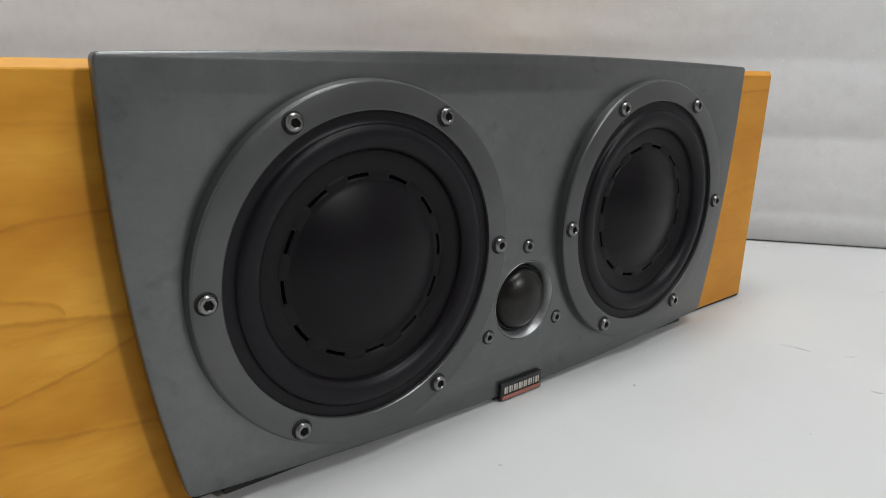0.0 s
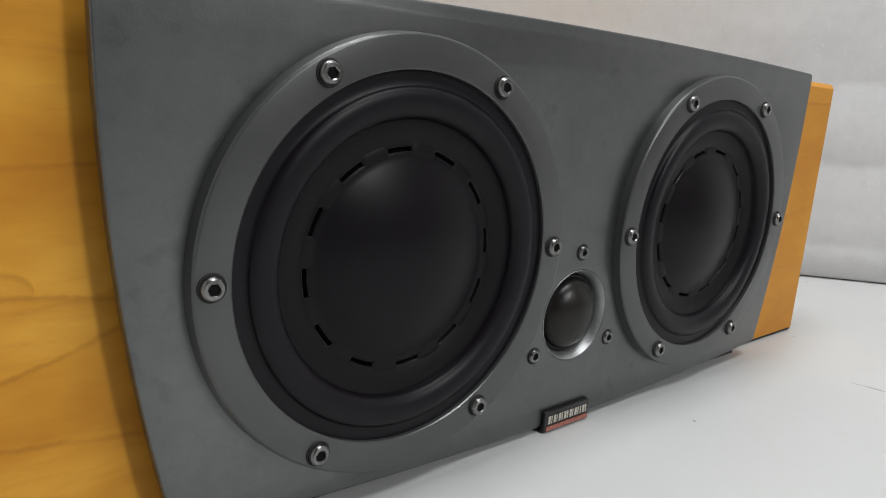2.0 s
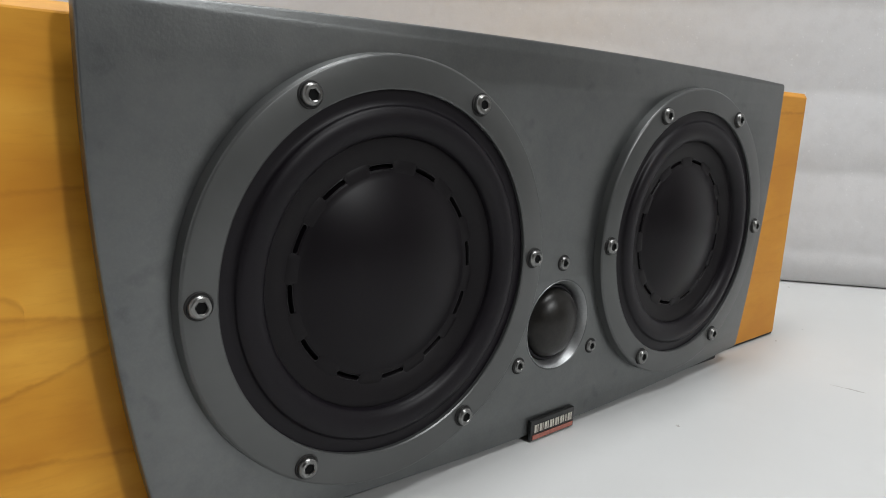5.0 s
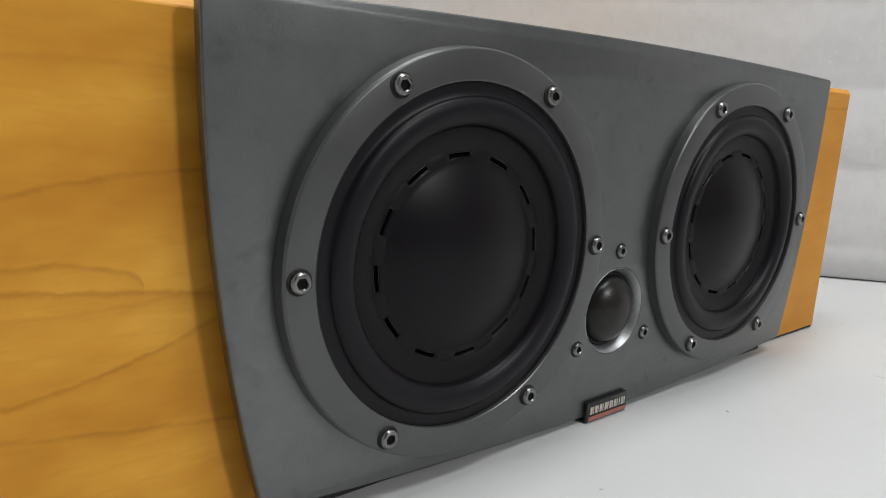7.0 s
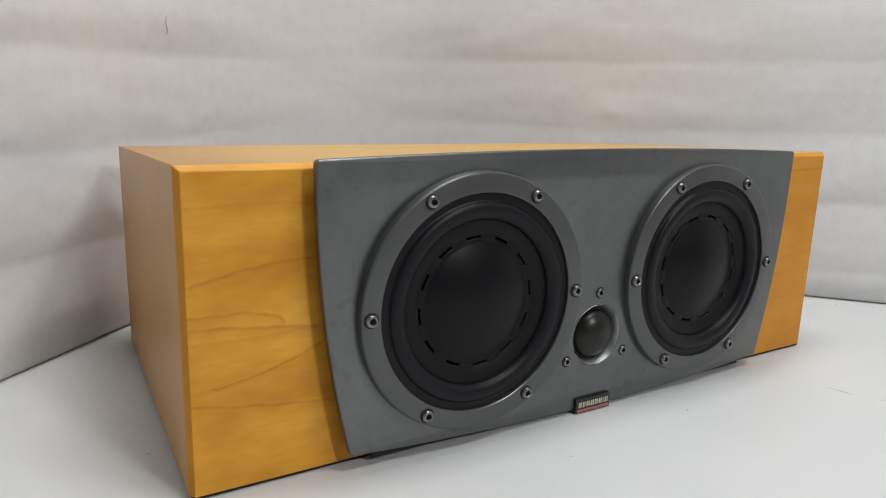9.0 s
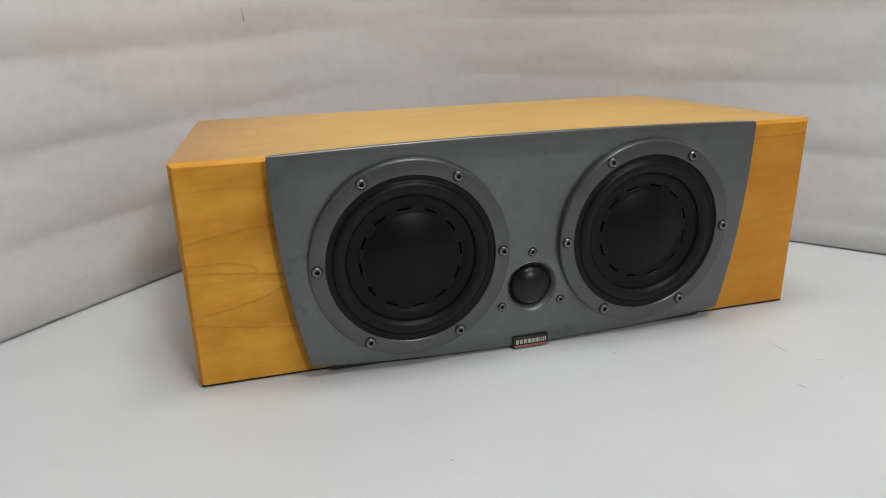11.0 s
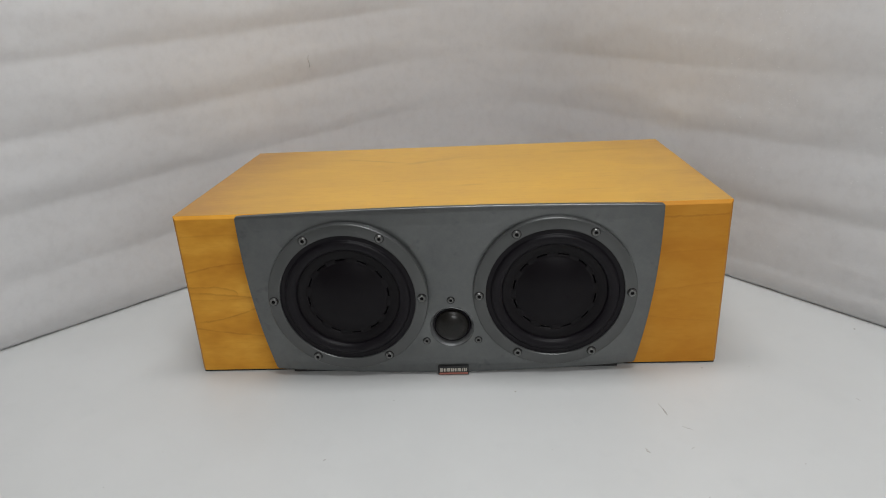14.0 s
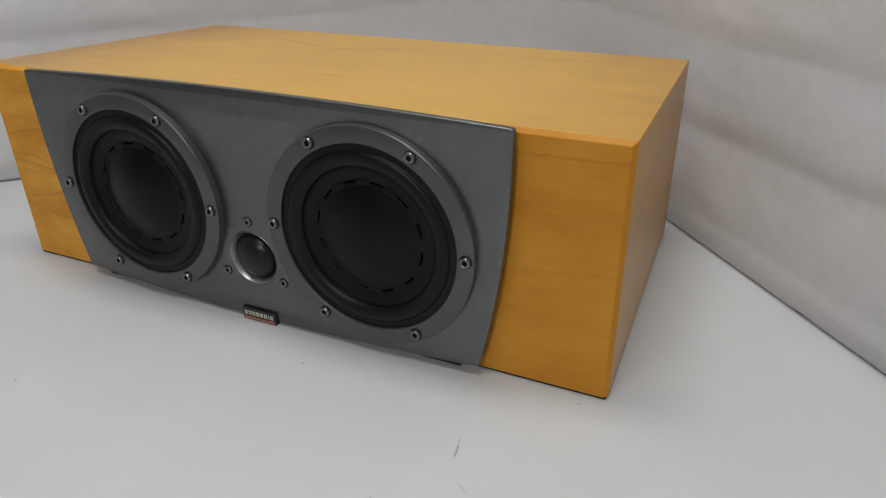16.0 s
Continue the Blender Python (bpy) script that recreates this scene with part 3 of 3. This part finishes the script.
def screw_meshes(r, h):
    """A socket-head screw that points along -y, its crown at y = 0, the dark hexagon in it, and a black ring for the
    shadow round it.
    """
    hexr = r * 0.48
    bm = lathe([(r, h), (r, 0.0016), (r * 0.97, 0.0010), (r * 0.90, 0.0005), (r * 0.78, 0.0001), (hexr * 1.18, 0.0)], 32)
    rim = [v for v in bm.verts if abs(v.co.y) < 1e-7 and Vector((v.co.x, v.co.z)).length < hexr * 1.25]
    rim.sort(key=lambda v: math.atan2(v.co.z, v.co.x))
    inner = []
    for v in rim:
        a = math.atan2(v.co.z, v.co.x)
        k = math.cos(math.pi / 6) / math.cos((a % (math.pi / 3)) - math.pi / 6)
        inner.append((hexr * 1.08 * k * math.cos(a), hexr * 1.08 * k * math.sin(a)))
    top = [bm.verts.new((x, 0.0003, z)) for x, z in inner]
    low = [bm.verts.new((x, 0.0014, z)) for x, z in inner]
    n = len(rim)
    for k in range(n):
        j = (k + 1) % n
        bm.faces.new((rim[k], rim[j], top[j], top[k]))
        bm.faces.new((top[k], top[j], low[j], low[k]))
    head = mesh_of("screw", bm, STEEL, 30)
    bm = lathe([(0, 0.0010), (hexr * 1.2, 0.0010), (hexr * 1.2, 0.0015), (0, 0.0015)], 12)
    # added black ring at the head's foot, in place of its shadow outline
    ring = lathe([(r * 0.9, 0.0), (r * 1.12, 0.0), (r * 1.18, 0.0003), (r * 1.18, 0.0012), (r * 0.9, 0.0012), (r * 0.9, 0.0)], 32)
    return head, mesh_of("socket", bm, SOCKET), mesh_of("shade_ring", ring, BACKING)


BIG_SCREW, BIG_SOCKET, BIG_SHADE_RING = screw_meshes(0.0042, 0.0050)
SMALL_SCREW, SMALL_SOCKET, SMALL_SHADE_RING = screw_meshes(0.0036, 0.0040)


def slot_rim(span, r0, r1, y, thick):
    """A thin raised bead round one curved vent slot, between the radii r0 and r1."""
    half, mid, n = (r1 - r0) / 2, (r0 + r1) / 2, 8
    turn = half / mid
    loop = [(r1, -span / 2 + turn + (span - 2 * turn) * k / n) for k in range(n + 1)]
    loop += [(mid + half * math.cos(math.pi * k / 6), span / 2 - turn + turn * math.sin(math.pi * k / 6)) for k in range(1, 6)]
    loop += [(r0, span / 2 - turn - (span - 2 * turn) * k / n) for k in range(n + 1)]
    loop += [(mid - half * math.cos(math.pi * k / 6), -span / 2 + turn - turn * math.sin(math.pi * k / 6)) for k in range(1, 6)]
    pts = [Vector((r * math.sin(a), y, r * math.cos(a))) for r, a in loop]
    bm = bmesh.new()
    rings = []
    for k, p in enumerate(pts):
        along = (pts[(k + 1) % len(pts)] - pts[k - 1]).normalized()
        side = along.cross(Vector((0, 1, 0)))
        rings.append([bm.verts.new(p + (side * math.cos(2 * math.pi * q / 6) + Vector((0, 1, 0)) * math.sin(2 * math.pi * q / 6)) * thick) for q in range(6)])
    for k, a in enumerate(rings):
        b = rings[(k + 1) % len(rings)]
        for q in range(6):
            bm.faces.new((a[q], a[(q + 1) % 6], b[(q + 1) % 6], b[q]))
    return bm


def woofer(x, z, spin):
    ring = lathe([(0.0868, BAFFLE_Y + 0.0004), (0.0866, BAFFLE_Y - 0.0004), (0.0862, FLANGE_Y + 0.0009), (0.0859, FLANGE_Y + 0.0005), (0.0853, FLANGE_Y + 0.0001), (0.0850, FLANGE_Y),
                  (0.0738, FLANGE_Y), (0.0732, FLANGE_Y + 0.0004), (0.0730, FLANGE_Y + 0.0080), (0.0755, FLANGE_Y + 0.0082), (0.0755, BAFFLE_Y + 0.0002), (0.0868, BAFFLE_Y + 0.0004)], 128)
    w = part("woofer", ring, FLANGE, speaker, "woofer in a raised satin grey flange", smooth=24)
    w.location = (x, -0.0006 if x < 0 else 0.0006, z)
    lip = FLANGE_Y + 0.0007
    roll = [(0.0735, lip + 0.0030), (0.0734, lip + 0.0014), (0.0725, lip + 0.0013), (0.0700, lip + 0.0014), (0.0684, lip + 0.0013), (0.0677, lip + 0.0010)]
    for k in range(1, 24):
        f = k / 24
        roll.append((0.0614 + 0.0059 * math.cos(math.pi * f), lip + 0.0008 + 0.0024 * f - 0.0034 * math.sin(math.pi * f)))
    roll += [(0.0554, lip + 0.0036), (0.0549, lip + 0.0042), (0.0544, lip + 0.0050)]
    part("surround", lathe(roll, 128), RUBBER, w, "black rubber roll surround")
    deep = lip + 0.0034
    cone = [(0.0556, deep + 0.0014), (0.0553, deep + 0.0003), (0.0547, deep + 0.0001), (0.0500, deep + 0.0014), (0.0452, deep + 0.0028), (0.0449, deep + 0.0030), (0.0442, deep + 0.0050)]
    part("cone", lathe(cone, 128), CONE, w, "matt black cone ring")
    dome = [(0.0434, deep + 0.0050), (0.0427, deep + 0.0030), (0.0425, deep + 0.0026), (0.0421, deep + 0.0024)]
    dome += [(0.0416 * (1 - k / 18), deep + 0.0024 - 0.0082 * (1 - (1 - k / 18) ** 2)) for k in range(0, 19)]
    dome[-1] = (0.0, dome[-1][1])
    part("dome", lathe(dome, 128), CAP, w, "large matt black centre dome")
    part("vent_groove", lathe([(0.0452, deep + 0.0048), (0.0424, deep + 0.0048)], 96), SLOT, w, "dark ring of vents round the dome")
    web = bmesh.new()
    n, span = 10, radians(14.8)
    rows = []
    for k in range(n + 1):
        a = -span / 2 + span * k / n
        soft = 0.0003 if k in (0, n) else 0.0
        rows.append([web.verts.new((r * math.sin(a), y, r * math.cos(a))) for r, y in
                     ((0.0406, deep + 0.0023), (0.0414, deep + 0.0021 + soft), (0.0436, deep + 0.0023 + soft), (0.0460, deep + 0.0025 + soft), (0.0468, deep + 0.0030), (0.0454, deep + 0.0052), (0.0419, deep + 0.0052))])
    for a, b in zip(rows, rows[1:]):
        for k in range(7):
            j = (k + 1) % 7
            web.faces.new((a[k], a[j], b[j], b[k]))
    web.faces.new(rows[0])
    web.faces.new(rows[-1])
    web_mesh = mesh_of("web", web, CONE, 50)
    rim_mesh = mesh_of("vent_rim", slot_rim(radians(15.4), 0.0426, 0.0449, deep + 0.0029, 0.00024), LIP, 80)
    for k in range(12):
        shared("web", web_mesh, w, pose(0, 0, 0, 0, spin + 15 + 30 * k, 0))
        shared("vent_rim", rim_mesh, w, pose(0, 0, 0, 0, spin + 30 * k, 0))
    for k in range(6):
        a = radians(60 * k)
        m = pose(0.0800 * math.cos(a), -0.0017, 0.0800 * math.sin(a)) @ pose(0, 0, 0, 0, 17 * k + spin * 3, 0)
        shared("screw", BIG_SCREW, w, m)
        shared("socket", BIG_SOCKET, w, m)
        shared("shade_ring", BIG_SHADE_RING, w, m @ pose(0, 0.0023, 0))


woofer(*WOOFERS[0], 24)
woofer(*WOOFERS[1], 12)


def tweeter():
    x, z = TWEETER
    y = BAFFLE_Y
    cup = lathe([(0.0244, y + 0.0055), (0.0236, y + 0.0012), (0.0236, y + 0.0003), (0.0234, y + 0.0001), (0.0212, y + 0.0038), (0.0208, y + 0.0050), (0.0206, y + 0.0078), (0.0170, y + 0.0082), (0.0170, y + 0.0100), (0.0244, y + 0.0100), (0.0244, y + 0.0055)], 96)
    t = part("tweeter", cup, SILVER, speaker, "soft dome tweeter in a flared grey cup")
    t.location = (x, 0, z)
    part("surround", lathe([(0.0207, y + 0.0062)] + [(0.0194 + 0.0012 * math.cos(math.pi * k / 10), y + 0.0062 - 0.0014 * math.sin(math.pi * k / 10)) for k in range(11)] + [(0.0176, y + 0.0066)], 96), RUBBER, t, "glossy black ring round the dome")
    dome = [(0.0186 * math.cos(a), y + 0.0062 - 0.0108 * math.sin(a)) for a in [radians(90 * k / 16) for k in range(17)]]
    dome[-1] = (0.0, dome[-1][1])
    part("dome", lathe(dome, 96), DOME, t, "coated dark fabric dome")
    for k in range(3):
        a = radians(90 + 120 * k)
        m = pose(0.0329 * math.cos(a), 0.0053, 0.0329 * math.sin(a)) @ pose(0, 0, 0, 0, 23 * k, 0)
        shared("screw", SMALL_SCREW, t, m)
        shared("socket", SMALL_SOCKET, t, m)
        shared("shade_ring", SMALL_SHADE_RING, t, m @ pose(0, 0.0011, 0))


tweeter()


def badge():
    y = BAFFLE_Y
    b = part("badge", box(-0.0172, 0.0172, y - 0.0024, y - 0.0002, 0.0006, 0.0118, 0.0005), BADGE, speaker, "small black badge with light print and red stripe")
    part("red_stripe", box(-0.0160, 0.0160, y - 0.0029, y - 0.0024, 0.0014, 0.0037, 0.0001, 1), RED, b, "dull red stripe")
    at = -0.0148
    for w in (0.0030, 0.0028, 0.0032, 0.0032, 0.0030, 0.0032, 0.0010, 0.0032):
        strokes = ((at, 0.0010),) if w < 0.002 else ((at, 0.0017), (at + 0.0022, w - 0.0022))
        for x, wide in strokes:
            part("print_bar", box(x, x + wide, y - 0.0028, y - 0.0024, 0.0050, 0.0092, 0.0001, 1), CREAM, b, "cream printed bar")
        at += w + 0.0010


badge()


# ---- scuffs and crumbs on the table ----
def scuff(x0, y0, x1, y1, width, material, label):
    """A thin dark scrape or crumb from one point of the table to another."""
    a, b = Vector((x0, y0, 0)), Vector((x1, y1, 0))
    way = (b - a).normalized()
    across = Vector((-way.y, way.x, 0))
    n = 7
    bm = bmesh.new()
    left, right = [], []
    for k in range(n):
        f = k / (n - 1)
        w = width * (0.25 + 0.75 * math.sin(math.pi * f)) * (0.7 + 0.6 * random.random()) / 2
        p = a + (b - a) * f + across * width * 0.4 * (random.random() - 0.5)
        h = 0.00008 + 0.00012 * math.sin(math.pi * f)
        left.append((bm.verts.new((*(p + across * w).xy, 0.0)), bm.verts.new((*(p + across * w * 0.6).xy, h))))
        right.append((bm.verts.new((*(p - across * w).xy, 0.0)), bm.verts.new((*(p - across * w * 0.6).xy, h))))
    for k in range(n - 1):
        bm.faces.new((left[k][0], left[k + 1][0], left[k + 1][1], left[k][1]))
        bm.faces.new((left[k][1], left[k + 1][1], right[k + 1][1], right[k][1]))
        bm.faces.new((right[k][1], right[k + 1][1], right[k + 1][0], right[k][0]))
        bm.faces.new((right[k][0], right[k + 1][0], left[k + 1][0], left[k][0]))
    for k in (0, n - 1):
        bm.faces.new((left[k][0], left[k][1], right[k][1], right[k][0]))
    return tagged(part("scuff", bm, material), label, "scuff", "scuffs on the table")


SCUFFS = ((0.2118, -0.054, 0.2140, -0.0625, 0.0011), (0.2137, -0.0615, 0.2164, -0.0742, 0.0017), (0.1830, -0.1243, 0.1865, -0.1314, 0.0022), (0.4105, -0.050, 0.4130, -0.0548, 0.0011),
          (0.476, 0.088, 0.4785, 0.090, 0.0018), (0.066, -0.030, 0.0685, -0.0285, 0.0018), (0.274, 0.0100, 0.2765, 0.0110, 0.0015),
          (-0.1195, -0.137, -0.1175, -0.135, 0.0016), (-0.306, 0.0905, -0.3035, 0.0920, 0.0018), (-0.0635, -0.0415, -0.0615, -0.0420, 0.0014),
          (0.326, 0.0115, 0.3275, 0.0120, 0.0012), (-0.3175, -0.170, -0.3155, -0.171, 0.0012),
          (0.0960, -0.125, 0.0975, -0.1245, 0.0010), (-0.282, -0.122, -0.2805, -0.1215, 0.0010), (0.2215, -0.190, 0.2235, -0.188, 0.0010),
          (0.2256, -0.0921, 0.2349, -0.0980, 0.0012), (0.2249, -0.1264, 0.2294, -0.1231, 0.0011), (0.3003, -0.1148, 0.3015, -0.1140, 0.0012), (0.3185, -0.1484, 0.3200, -0.1476, 0.0011))
for row in SCUFFS:
    faint = row[4] < 0.00125
    scuff(*row, FAINT_DIRT if faint else DIRT, "faint grey rub mark on the white worktop" if faint else "small dark scuff on the white worktop")


def wall_nick():
    """A short crooked dark nick in the foam of the left wall."""
    bm = bmesh.new()
    rows = []
    for k in range(9):
        f = k / 8
        w, x = 0.0001 + 0.00014 * math.sin(math.pi * f), 0.0012 * math.sin(7 * f)
        rows.append([bm.verts.new(p) for p in ((x - w, -0.0010, 0.018 * f - 0.009), (x + w, -0.0010, 0.018 * f - 0.009), (x + w, 0.0080, 0.018 * f - 0.009), (x - w, 0.0080, 0.018 * f - 0.009))])
    for a, b in zip(rows, rows[1:]):
        for k in range(4):
            bm.faces.new((a[k], a[(k + 1) % 4], b[(k + 1) % 4], b[k]))
    bm.faces.new(rows[0])
    bm.faces.new(rows[-1])
    ob = tagged(part("foam_nick", bm, TEAR), "short grey nick in the white foam", "scuff")
    ob.matrix_world = pose(-0.2218, 0.4211, 0.2970, 0, 0, 45)


wall_nick()
